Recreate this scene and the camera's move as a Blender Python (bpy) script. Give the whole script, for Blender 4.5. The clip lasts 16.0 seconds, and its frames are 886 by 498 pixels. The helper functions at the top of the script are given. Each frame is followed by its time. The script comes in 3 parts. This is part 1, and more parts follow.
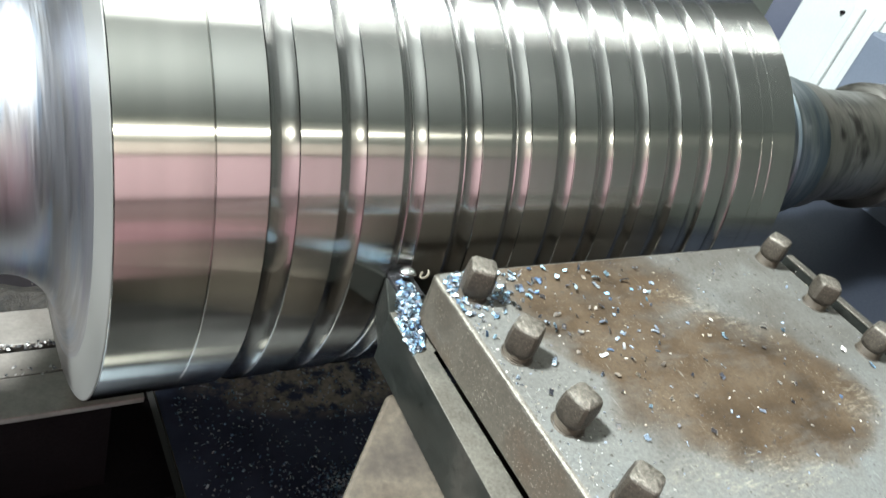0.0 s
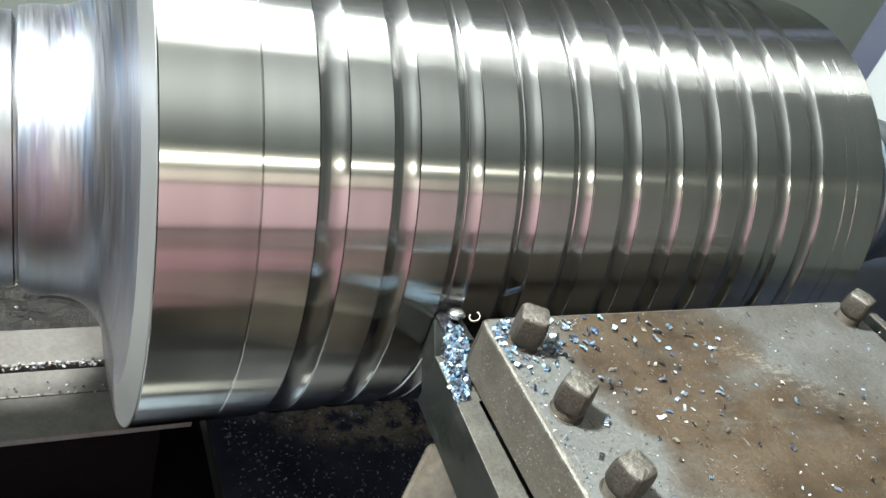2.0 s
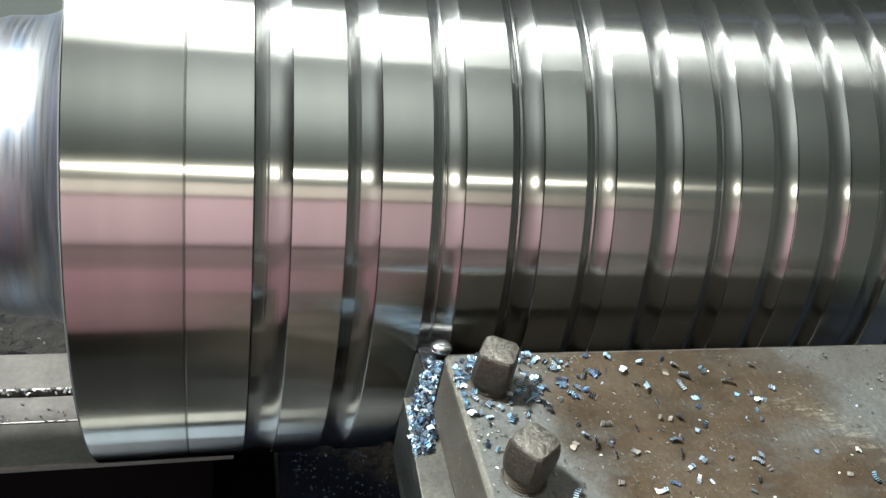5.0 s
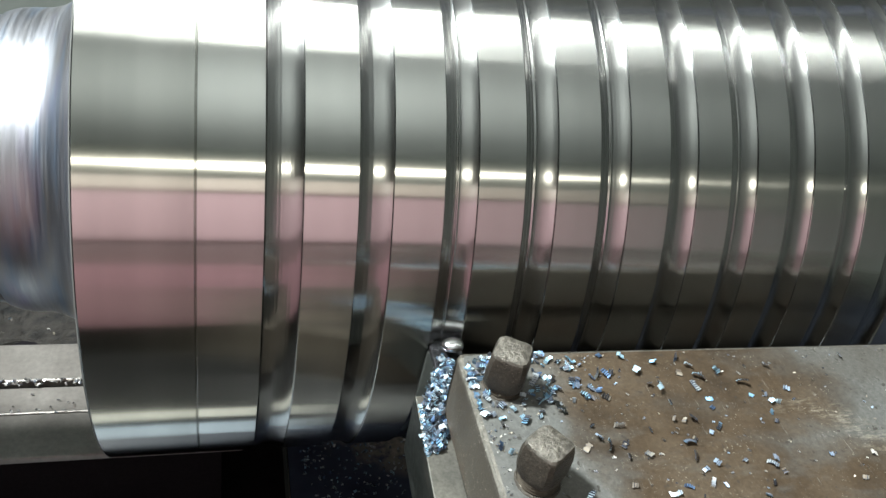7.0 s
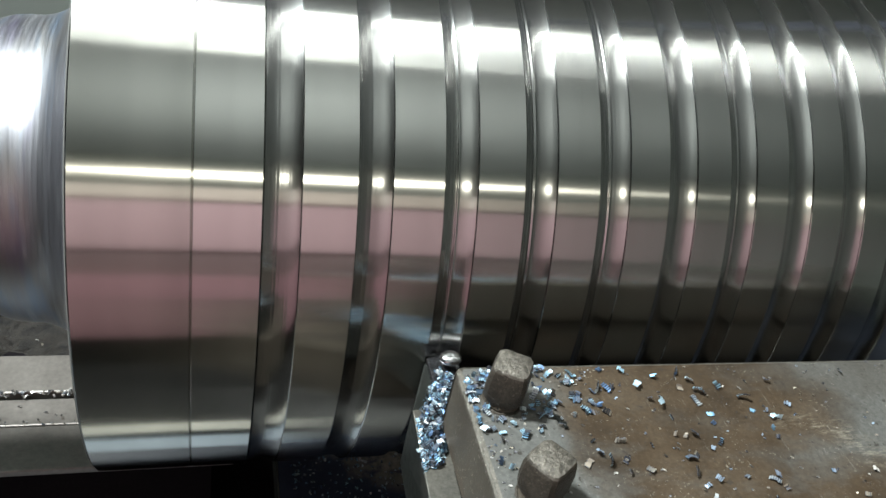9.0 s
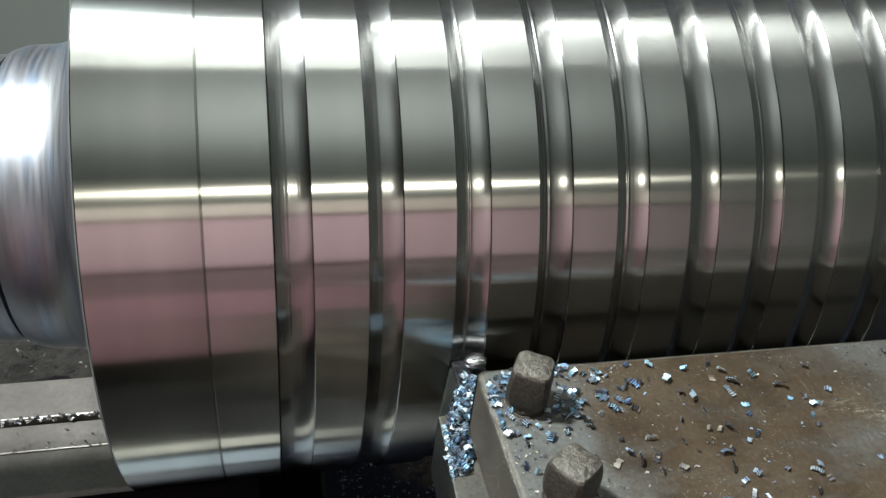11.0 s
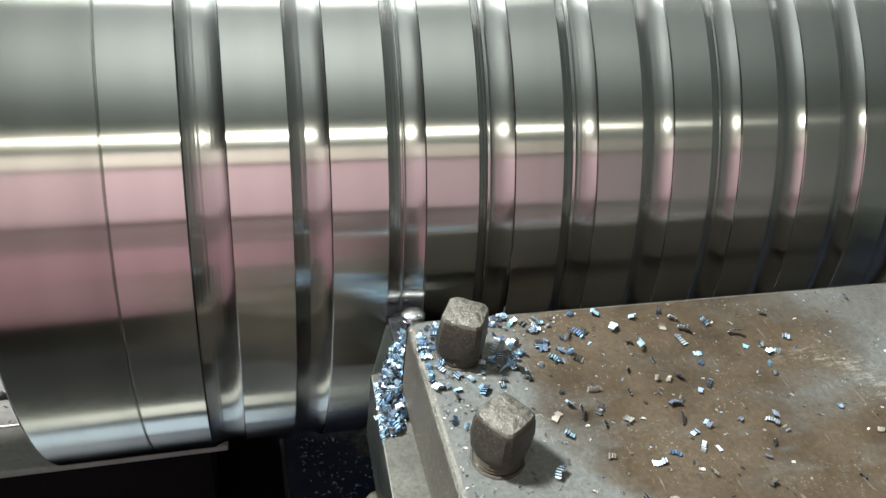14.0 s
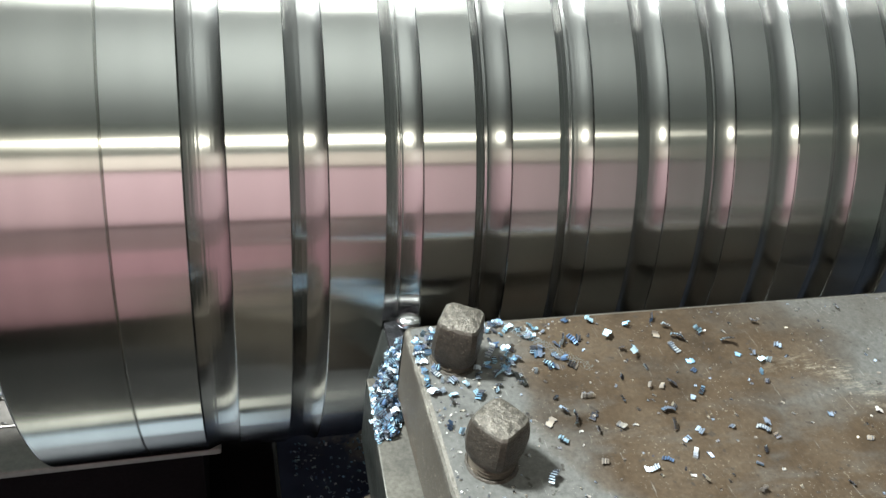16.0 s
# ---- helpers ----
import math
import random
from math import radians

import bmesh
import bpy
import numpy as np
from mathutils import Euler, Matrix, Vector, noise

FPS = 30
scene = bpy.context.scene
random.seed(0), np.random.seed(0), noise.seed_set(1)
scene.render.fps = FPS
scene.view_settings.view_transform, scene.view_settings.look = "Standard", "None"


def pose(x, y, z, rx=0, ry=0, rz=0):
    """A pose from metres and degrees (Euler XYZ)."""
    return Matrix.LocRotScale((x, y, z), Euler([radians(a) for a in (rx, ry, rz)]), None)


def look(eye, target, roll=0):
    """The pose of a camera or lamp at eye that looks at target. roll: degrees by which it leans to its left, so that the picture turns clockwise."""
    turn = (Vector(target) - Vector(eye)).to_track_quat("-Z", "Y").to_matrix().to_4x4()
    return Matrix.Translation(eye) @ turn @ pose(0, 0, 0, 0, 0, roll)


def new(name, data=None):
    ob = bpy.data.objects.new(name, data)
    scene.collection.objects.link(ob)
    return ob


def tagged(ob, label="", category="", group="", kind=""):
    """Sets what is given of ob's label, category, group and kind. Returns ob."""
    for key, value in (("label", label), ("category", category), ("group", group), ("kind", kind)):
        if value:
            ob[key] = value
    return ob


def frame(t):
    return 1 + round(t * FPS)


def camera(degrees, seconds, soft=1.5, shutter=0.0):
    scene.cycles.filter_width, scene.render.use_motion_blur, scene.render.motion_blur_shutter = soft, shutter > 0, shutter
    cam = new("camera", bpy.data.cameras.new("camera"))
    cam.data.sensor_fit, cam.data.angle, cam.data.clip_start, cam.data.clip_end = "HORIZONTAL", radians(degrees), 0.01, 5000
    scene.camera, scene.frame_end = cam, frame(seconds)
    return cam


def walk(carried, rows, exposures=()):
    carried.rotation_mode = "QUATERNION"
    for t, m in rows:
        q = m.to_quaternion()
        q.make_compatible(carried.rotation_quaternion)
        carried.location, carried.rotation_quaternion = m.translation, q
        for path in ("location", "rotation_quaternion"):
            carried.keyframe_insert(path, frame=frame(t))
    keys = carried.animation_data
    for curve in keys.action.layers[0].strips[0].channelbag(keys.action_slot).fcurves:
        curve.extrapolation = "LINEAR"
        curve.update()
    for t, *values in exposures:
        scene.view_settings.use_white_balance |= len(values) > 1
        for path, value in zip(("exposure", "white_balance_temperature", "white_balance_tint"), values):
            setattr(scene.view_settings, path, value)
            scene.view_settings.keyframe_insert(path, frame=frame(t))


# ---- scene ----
cam = camera(58.72, 16.0, shutter=0.5)
PATH = [
    (0, -0.0831, -0.5546, 0.3444, 54.37, -17.58, -28.39),
    (0.5, -0.0869, -0.5477, 0.3462, 55.50, -18.43, -28.22),
    (1, -0.0777, -0.5522, 0.3434, 55.16, -18.61, -29.42),
    (1.5, -0.0802, -0.5445, 0.3433, 55.20, -17.08, -26.40),
    (2, -0.0625, -0.5370, 0.3415, 54.63, -16.90, -22.74),
    (2.5, -0.0166, -0.5397, 0.3382, 53.85, -15.17, -19.61),
    (3, 0.0265, -0.5333, 0.3362, 54.04, -13.68, -17.70),
    (3.5, 0.0511, -0.5240, 0.3308, 54.11, -11.71, -15.81),
    (4, 0.0706, -0.5145, 0.3225, 53.63, -10.29, -14.02),
    (4.5, 0.0708, -0.5147, 0.3161, 54.57, -10.04, -13.07),
    (7, 0.0684, -0.5071, 0.3188, 53.34, -9.91, -12.22),
    (7.5, 0.0693, -0.5071, 0.3160, 54.08, -9.76, -12.59),
    (8, 0.0672, -0.5084, 0.3165, 54.40, -9.87, -12.56),
    (8.5, 0.0661, -0.5085, 0.3197, 54.58, -10.17, -12.46),
    (9, 0.0651, -0.5036, 0.3147, 54.41, -10.68, -12.57),
    (9.2, 0.0657, -0.5018, 0.3114, 54.75, -9.50, -12.23),
    (11.3, 0.0817, -0.4966, 0.3152, 53.83, -5.73, -12.27),
    (11.5, 0.0807, -0.4916, 0.3067, 52.82, -6.11, -12.35),
    (12, 0.0932, -0.4895, 0.2925, 52.52, -6.46, -12.73),
    (12.5, 0.1087, -0.4915, 0.2794, 52.32, -6.36, -13.83),
    (13, 0.1133, -0.4880, 0.2765, 51.98, -5.73, -13.94),
    (13.5, 0.1150, -0.4900, 0.2816, 52.68, -5.87, -14.17),
    (14, 0.1097, -0.4899, 0.2846, 52.91, -6.01, -13.86),
    (14.5, 0.1121, -0.4960, 0.2808, 53.75, -6.10, -13.83),
    (15, 0.1117, -0.4927, 0.2819, 53.14, -6.30, -13.95),
    (15.5, 0.1123, -0.4945, 0.2853, 53.14, -6.15, -13.78),
    (16, 0.1077, -0.4920, 0.2865, 53.32, -6.78, -13.84),
]
walk(cam, [(t, pose(x, y, z, rx, ry, rz)) for t, x, y, z, rx, ry, rz in PATH],
     exposures=[(0, 0.64), (1.0, 0.57), (1.5, 0.58), (2.0, 0.44), (3.0, 0.22), (4, 0.02), (7.2, 0.0), (8.0, -0.1), (8.5, -0.32), (9.2, -0.34), (11.2, -0.52), (11.55, -0.50), (12.0, -0.03), (12.5, 0.0), (13.5, 0.08), (14, 0.16), (16, 0.2)])

# world: x along the roll's axis, y away from the camera, z up; origin on the axis at the barrel's headstock end

# ---- light ----
world = bpy.data.worlds.new("workshop")
scene.world = world
world.use_nodes = True
world.node_tree.nodes["Background"].inputs[0].default_value = (0.75, 0.85, 1.0, 1)
world.node_tree.nodes["Background"].inputs[1].default_value = 0.02


def area_lamp(name, eye, target, w, h, watts, colour):
    data = bpy.data.lights.new(name, "AREA")
    data.shape, data.size, data.size_y, data.energy, data.color = "RECTANGLE", w, h, watts, colour
    ob = new(name, data)
    ob.matrix_world = look(eye, target)
    return ob


# a floodlight over the headstock, strip lights over the lathe and a small work lamp on the operator's side
area_lamp("floodlight", (-0.80, 0.02, 1.60), (0.12, -0.22, 0.0), 0.22, 0.20, 118, (0.91, 0.985, 1.0))
area_lamp("headstock_lamp", (-0.66, 0.20, 0.88), (0.0, -0.05, 0.05), 0.062, 0.047, 2.2, (0.62, 0.92, 1.0))
area_lamp("work_lamp", (0.29, -2.2, 1.43), (0.2, -0.15, 0.05), 0.057, 0.057, 5.3, (1.0, 0.97, 0.82))
area_lamp("strip_light", (1.3, 0.04, 2.4), (1.3, 0.04, 0.0), 5.2, 0.08, 14, (0.95, 1.0, 0.95))
area_lamp("panel_light", (-0.05, -0.40, 2.39), (-0.05, -0.40, 0.0), 1.7, 0.54, 7.4, (0.95, 1.0, 0.95))
# added fill: an unseen upward lamp that brightens the ceiling the roll reflects
area_lamp("uplight", (0.25, -2.0, 1.9), (0.25, -2.0, 3.0), 1.6, 0.9, 29, (0.92, 1.0, 0.97))


# ---- materials ----
def material(name, colour, rough=0.5, metal=0.0):
    m = bpy.data.materials.new(name)
    m.use_nodes = True
    b = m.node_tree.nodes["Principled BSDF"]
    b.inputs["Base Color"].default_value = (*colour, 1)
    b.inputs["Roughness"].default_value = rough
    b.inputs["Metallic"].default_value = metal
    return m, m.node_tree, b


def node(nt, kind, **kw):
    n = nt.nodes.new(kind)
    for k, v in kw.items():
        n.inputs[k.replace("_", " ")].default_value = v
    return n


def noise_of(nt, scale, detail=4.0, rough=0.55, stretch=(1, 1, 1), coords="Object"):
    tc = nt.nodes.new("ShaderNodeTexCoord")
    mp = nt.nodes.new("ShaderNodeMapping")
    mp.inputs["Scale"].default_value = stretch
    n = nt.nodes.new("ShaderNodeTexNoise")
    n.inputs["Scale"].default_value, n.inputs["Detail"].default_value, n.inputs["Roughness"].default_value = scale, detail, rough
    nt.links.new(tc.outputs[coords], mp.inputs["Vector"])
    nt.links.new(mp.outputs["Vector"], n.inputs["Vector"])
    return n.outputs["Fac"]


def ramp(nt, fac, *stops):
    r = nt.nodes.new("ShaderNodeValToRGB")
    e = r.color_ramp.elements
    while len(e) < len(stops):
        e.new(0.5)
    for el, (p, c) in zip(e, stops):
        el.position = p
        el.color = (*c, 1) if hasattr(c, "__len__") else (c, c, c, 1)
    nt.links.new(fac, r.inputs["Fac"])
    return r.outputs["Color"]


def mix(nt, fac, a, b, how="MIX"):
    m = nt.nodes.new("ShaderNodeMix")
    m.data_type, m.blend_type = "RGBA", how
    for sock, v in ((m.inputs["Factor"], fac), (m.inputs["A"], a), (m.inputs["B"], b)):
        if hasattr(v, "is_output"):
            nt.links.new(v, sock)
        elif hasattr(v, "__len__"):
            sock.default_value = (*v, 1)
        else:
            sock.default_value = v
    return m.outputs["Result"]


def bump(nt, b, height, strength, distance):
    n = nt.nodes.new("ShaderNodeBump")
    n.inputs["Strength"].default_value, n.inputs["Distance"].default_value = strength, distance
    nt.links.new(height, n.inputs["Height"])
    nt.links.new(n.outputs["Normal"], b.inputs["Normal"])


def worn(name, colours, scale, rough=(0.4, 0.7), metal=0.0, bumps=0.2, fine=220.0, depth=0.0004, grain=(0.6, 1.2), rubbed=None, grit=None):
    """A surface whose colour runs through `colours` in patches, with fine grain in colour, gloss and relief; rubbed: the colour of worn edges."""
    m, nt, b = material(name, colours[0], rough[0], metal)
    big = noise_of(nt, scale, 6)
    col = ramp(nt, big, *[(0.32 + 0.36 * i / max(1, len(colours) - 1), c) for i, c in enumerate(colours)])
    small = noise_of(nt, fine, 5, 0.65)
    col = mix(nt, 1.0, col, ramp(nt, small, (0.3, grain[0]), (0.7, grain[1])), "MULTIPLY")
    if rubbed:
        geo = nt.nodes.new("ShaderNodeNewGeometry")
        edge = ramp(nt, geo.outputs["Pointiness"], (0.51, 0.0), (0.58, 1.0))
        edge = mix(nt, 1.0, edge, ramp(nt, small, (0.35, 0.3), (0.6, 1.0)), "MULTIPLY")
        col = mix(nt, edge, col, rubbed)
    if grit:
        dust = noise_of(nt, 800, 2, 0.6)
        sown = mix(nt, 1.0, ramp(nt, dust, (0.63, 0.0), (0.69, 1.0)), ramp(nt, noise_of(nt, 45, 4), (0.40, 0.05), (0.62, 0.65)), "MULTIPLY")
        col = mix(nt, sown, col, grit)
    nt.links.new(col, b.inputs["Base Color"])
    nt.links.new(ramp(nt, mix(nt, 0.5, big, small), (0.35, rough[0]), (0.65, rough[1])), b.inputs["Roughness"])
    bump(nt, b, small, bumps, depth)
    return m


def turned_steel(name, colour, rough, aniso, lines=900.0, tint=(0.8, 1.1), spread=0.05, keen=0.0, keen_rough=0.17, keen_aniso=0.8):
    """Steel off the lathe: fine rings round the x axis, so that highlights draw out along it. keen: the share of its gloss that is cut sharp round the axis."""
    m, nt, b = material(name, colour, rough, 1.0)
    rings = noise_of(nt, 1.0, 3, 0.7, (lines, 0.4, 0.4))
    broad = noise_of(nt, 1.0, 2, 0.5, (45.0, 0.8, 0.8))
    col = mix(nt, 1.0, colour, ramp(nt, broad, (0.3, tint[0]), (0.7, tint[1])), "MULTIPLY")
    nt.links.new(col, b.inputs["Base Color"])
    nt.links.new(ramp(nt, rings, (0.36, rough * (1 - spread)), (0.64, rough * (1 + spread))), b.inputs["Roughness"])
    b.inputs["Anisotropic"].default_value = aniso
    b.inputs["Anisotropic Rotation"].default_value = 0.25
    t = nt.nodes.new("ShaderNodeTangent")
    t.direction_type, t.axis = "RADIAL", "X"
    nt.links.new(t.outputs["Tangent"], b.inputs["Tangent"])
    if keen:
        g = nt.nodes.new("ShaderNodeBsdfAnisotropic")
        g.distribution = "BECKMANN"
        nt.links.new(col, g.inputs["Color"])
        nt.links.new(ramp(nt, rings, (0.36, keen_rough * (1 - spread)), (0.64, keen_rough * (1 + spread))), g.inputs["Roughness"])
        g.inputs["Anisotropy"].default_value = keen_aniso
        nt.links.new(t.outputs["Tangent"], g.inputs["Tangent"])
        both = nt.nodes.new("ShaderNodeMixShader")
        both.inputs["Fac"].default_value = keen
        nt.links.new(b.outputs["BSDF"], both.inputs[1])
        nt.links.new(g.outputs["BSDF"], both.inputs[2])
        nt.links.new(both.outputs["Shader"], nt.nodes["Material Output"].inputs["Surface"])
    return m


def round_axis(nt, along, around):
    """Coordinates that stretch marks round the x axis: metres along it times `along`, and the place on a unit circle times `around`."""
    tc = nt.nodes.new("ShaderNodeTexCoord")
    sep = nt.nodes.new("ShaderNodeSeparateXYZ")
    nt.links.new(tc.outputs["Object"], sep.inputs[0])
    flat = nt.nodes.new("ShaderNodeCombineXYZ")
    nt.links.new(sep.outputs["Y"], flat.inputs["Y"])
    nt.links.new(sep.outputs["Z"], flat.inputs["Z"])
    unit = nt.nodes.new("ShaderNodeVectorMath")
    unit.operation = "NORMALIZE"
    nt.links.new(flat.outputs[0], unit.inputs[0])
    big = nt.nodes.new("ShaderNodeVectorMath")
    big.operation = "SCALE"
    big.inputs["Scale"].default_value = around
    nt.links.new(unit.outputs[0], big.inputs[0])
    size = nt.nodes.new("ShaderNodeVectorMath")
    size.operation = "LENGTH"
    nt.links.new(flat.outputs[0], size.inputs[0])
    reach = nt.nodes.new("ShaderNodeMath")
    reach.operation = "ADD"
    nt.links.new(sep.outputs["X"], reach.inputs[0])
    nt.links.new(size.outputs["Value"], reach.inputs[1])
    far = nt.nodes.new("ShaderNodeMath")
    far.operation = "MULTIPLY"
    far.inputs[1].default_value = along
    nt.links.new(reach.outputs[0], far.inputs[0])
    out = nt.nodes.new("ShaderNodeCombineXYZ")
    nt.links.new(far.outputs[0], out.inputs["X"])
    add = nt.nodes.new("ShaderNodeVectorMath")
    nt.links.new(out.outputs[0], add.inputs[0])
    nt.links.new(big.outputs[0], add.inputs[1])
    return add.outputs[0]


def smeared_steel(name, pale, patches, rough):
    """Old turned steel with wiped oil and heat colours in smears round the axis."""
    m, nt, b = material(name, pale, rough[0], 1.0)
    col = pale
    for k, (colour, along, around, low, high) in enumerate(patches):
        n = nt.nodes.new("ShaderNodeTexNoise")
        n.noise_dimensions = "4D"
        n.inputs["W"].default_value = 3.7 * k
        n.inputs["Scale"].default_value, n.inputs["Detail"].default_value, n.inputs["Roughness"].default_value = 1.0, 5, 0.6
        nt.links.new(round_axis(nt, along, around), n.inputs["Vector"])
        col = mix(nt, ramp(nt, n.outputs["Fac"], (low, 0.0), (high, 1.0)), col, colour)
    nt.links.new(col, b.inputs["Base Color"])
    fine = nt.nodes.new("ShaderNodeTexNoise")
    fine.inputs["Scale"].default_value, fine.inputs["Detail"].default_value = 1.0, 4
    nt.links.new(round_axis(nt, 420.0, 2.0), fine.inputs["Vector"])
    nt.links.new(ramp(nt, fine.outputs["Fac"], (0.35, rough[0]), (0.65, rough[1])), b.inputs["Roughness"])
    bump(nt, b, fine.outputs["Fac"], 0.25, 0.0004)
    return m


BARREL = turned_steel("turned_steel", (0.60, 0.60, 0.575), 0.205, 1.0, 3200, (0.92, 1.05), 0.10, keen=0.50, keen_rough=0.19)
BARREL_DULL = turned_steel("dull_turned_steel", (0.53, 0.53, 0.50), 0.225, 1.0, 2600, (0.88, 1.06), 0.14, keen=0.3, keen_rough=0.20)
GROOVE = turned_steel("groove_steel", (0.47, 0.47, 0.457), 0.225, 0.9, 1500, (0.75, 1.1), 0.15, keen=0.3, keen_rough=0.17, keen_aniso=0.65)
NECK = smeared_steel("neck_steel", (0.31, 0.31, 0.33), [((0.30, 0.285, 0.265), 34, 1.3, 0.48, 0.68), ((0.23, 0.29, 0.38), 60, 1.7, 0.52, 0.70), ((0.27, 0.25, 0.33), 45, 1.5, 0.56, 0.72), ((0.20, 0.20, 0.21), 90, 1.4, 0.58, 0.76), ((0.48, 0.48, 0.50), 110, 2.2, 0.56, 0.74)], (0.38, 0.48))
JOURNAL = smeared_steel("journal_steel", (0.25, 0.24, 0.215), [((0.055, 0.050, 0.045), 22, 1.1, 0.52, 0.60), ((0.15, 0.145, 0.13), 60, 1.2, 0.48, 0.64), ((0.34, 0.34, 0.32), 90, 1.6, 0.58, 0.70)], (0.34, 0.5))
FLARE = smeared_steel("flare_steel", (0.17, 0.195, 0.20), [((0.09, 0.12, 0.145), 60, 1.0, 0.42, 0.58), ((0.26, 0.275, 0.26), 110, 1.4, 0.58, 0.70)], (0.34, 0.5))
RING = worn("end_face_steel", [(0.216, 0.216, 0.204), (0.264, 0.2608, 0.248)], 9, (0.45, 0.6), 0.6, 0.05, grain=(0.93, 1.06))
# bolt sides dark, tops paler: the overhead light is put into these two colours
BOLT_SHADED = worn("bolt_shaded_steel", [(0.0493, 0.0408, 0.0314), (0.0748, 0.0629, 0.0493), (0.0357, 0.0298, 0.0238)], 60, (0.40, 0.6), 0.5, 0.9, 700, 0.0006, (0.45, 1.25), grit=(0.30, 0.26, 0.20))
BOLT_LIT = worn("bolt_top_lit_steel", [(0.1318, 0.1173, 0.096), (0.17, 0.153, 0.1275), (0.1148, 0.102, 0.0824), (0.153, 0.1377, 0.1122)], 110, (0.36, 0.6), 0.5, 1.0, 420, 0.0012, (0.35, 1.35), grit=(0.42, 0.38, 0.31))
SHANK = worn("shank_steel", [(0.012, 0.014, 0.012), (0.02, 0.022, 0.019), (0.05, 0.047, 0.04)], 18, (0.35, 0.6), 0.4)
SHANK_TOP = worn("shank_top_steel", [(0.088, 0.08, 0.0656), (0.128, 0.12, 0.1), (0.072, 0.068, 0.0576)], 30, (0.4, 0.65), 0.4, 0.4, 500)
BASE = worn("base_iron", [(0.0496, 0.0376, 0.0264), (0.0784, 0.064, 0.0464), (0.0384, 0.0304, 0.0232)], 22, (0.5, 0.8), 0.2)
WAY = worn("bed_iron", [(0.188, 0.168, 0.15), (0.25, 0.228, 0.204), (0.156, 0.139, 0.123)], 9, (0.30, 0.50), 0.45, grain=(0.85, 1.1))
# near-black with hardly any gloss, so that lamps barely show on it
BLACK = worn("near_black", [(0.006, 0.005, 0.006), (0.012, 0.010, 0.011)], 10, (0.85, 0.95))
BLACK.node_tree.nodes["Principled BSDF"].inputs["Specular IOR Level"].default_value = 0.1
SWARF_BED = worn("packed_swarf", [(0.0126, 0.0108, 0.009), (0.036, 0.0306, 0.0252), (0.009, 0.009, 0.009)], 60, (0.4, 0.8), 0.3, 0.9, 350, 0.003)
WHITE = worn("white_paint", [(0.86, 0.87, 0.86), (0.92, 0.92, 0.91)], 3, (0.35, 0.5), grain=(0.94, 1.05))
OFF_WHITE = worn("off_white_paint", [(0.50, 0.53, 0.52), (0.57, 0.59, 0.58)], 5, (0.4, 0.55), grain=(0.94, 1.05))
BLUE_GREY = worn("blue_grey_paint", [(0.12, 0.145, 0.19), (0.15, 0.175, 0.22)], 4, (0.4, 0.6), grain=(0.94, 1.05))
NAVY = worn("navy_paint", [(0.014, 0.018, 0.029), (0.021, 0.026, 0.038)], 4, (0.4, 0.6), grain=(0.94, 1.05))
PINK = worn("pink_paint", [(0.475, 0.285, 0.303), (0.52, 0.325, 0.34)], 2, (0.5, 0.7), grain=(0.94, 1.05))
# darker copy of the pink: the lower sheet's shade put into its colour
PINK_SHADED = worn("pink_shaded_paint", [(0.39, 0.20, 0.222), (0.45, 0.24, 0.26)], 2, (0.5, 0.7), grain=(0.94, 1.05))
CREAM = worn("cream_paint", [(0.50, 0.48, 0.41), (0.57, 0.55, 0.47)], 5, (0.4, 0.6), grain=(0.94, 1.05))
MAROON = worn("maroon_paint", [(0.19, 0.115, 0.115), (0.24, 0.15, 0.15)], 4, (0.4, 0.6), grain=(0.94, 1.05))
SLATE = worn("slate_paint", [(0.08, 0.09, 0.13), (0.11, 0.12, 0.16)], 4, (0.4, 0.6), grain=(0.94, 1.05))
TAN = worn("tan_paint", [(0.56, 0.44, 0.37), (0.62, 0.50, 0.42)], 4, (0.4, 0.6), grain=(0.94, 1.05))
GREY_GREEN = worn("grey_green_paint", [(0.42, 0.46, 0.42), (0.50, 0.53, 0.49)], 2, (0.5, 0.7), grain=(0.94, 1.05))
PALE = worn("pale_sheet", [(0.23, 0.28, 0.32), (0.29, 0.335, 0.375)], 5, (0.4, 0.6), grain=(0.94, 1.05))
CONCRETE = worn("concrete", [(0.016, 0.015, 0.014), (0.026, 0.024, 0.022)], 3, (0.7, 0.9))
POLISHED = worn("polished_carbide", [(0.70, 0.71, 0.72), (0.76, 0.76, 0.77)], 60, (0.16, 0.24), 1.0, 0.05)
BIT = worn("carbide", [(0.10, 0.10, 0.11), (0.16, 0.16, 0.17)], 40, (0.18, 0.3), 0.9)


def blob(nt, vec, centre, size, turn=0.0):
    """1 in the middle of an ellipse in plan, 0 at its edge."""
    mp = nt.nodes.new("ShaderNodeMapping")
    mp.vector_type = "TEXTURE"
    mp.inputs["Location"].default_value = (*centre, 0)
    mp.inputs["Rotation"].default_value = (0, 0, radians(turn))
    mp.inputs["Scale"].default_value = (*size, 1000)
    g = nt.nodes.new("ShaderNodeTexGradient")
    g.gradient_type = "SPHERICAL"
    nt.links.new(vec, mp.inputs["Vector"])
    nt.links.new(mp.outputs["Vector"], g.inputs["Vector"])
    return g.outputs["Fac"]


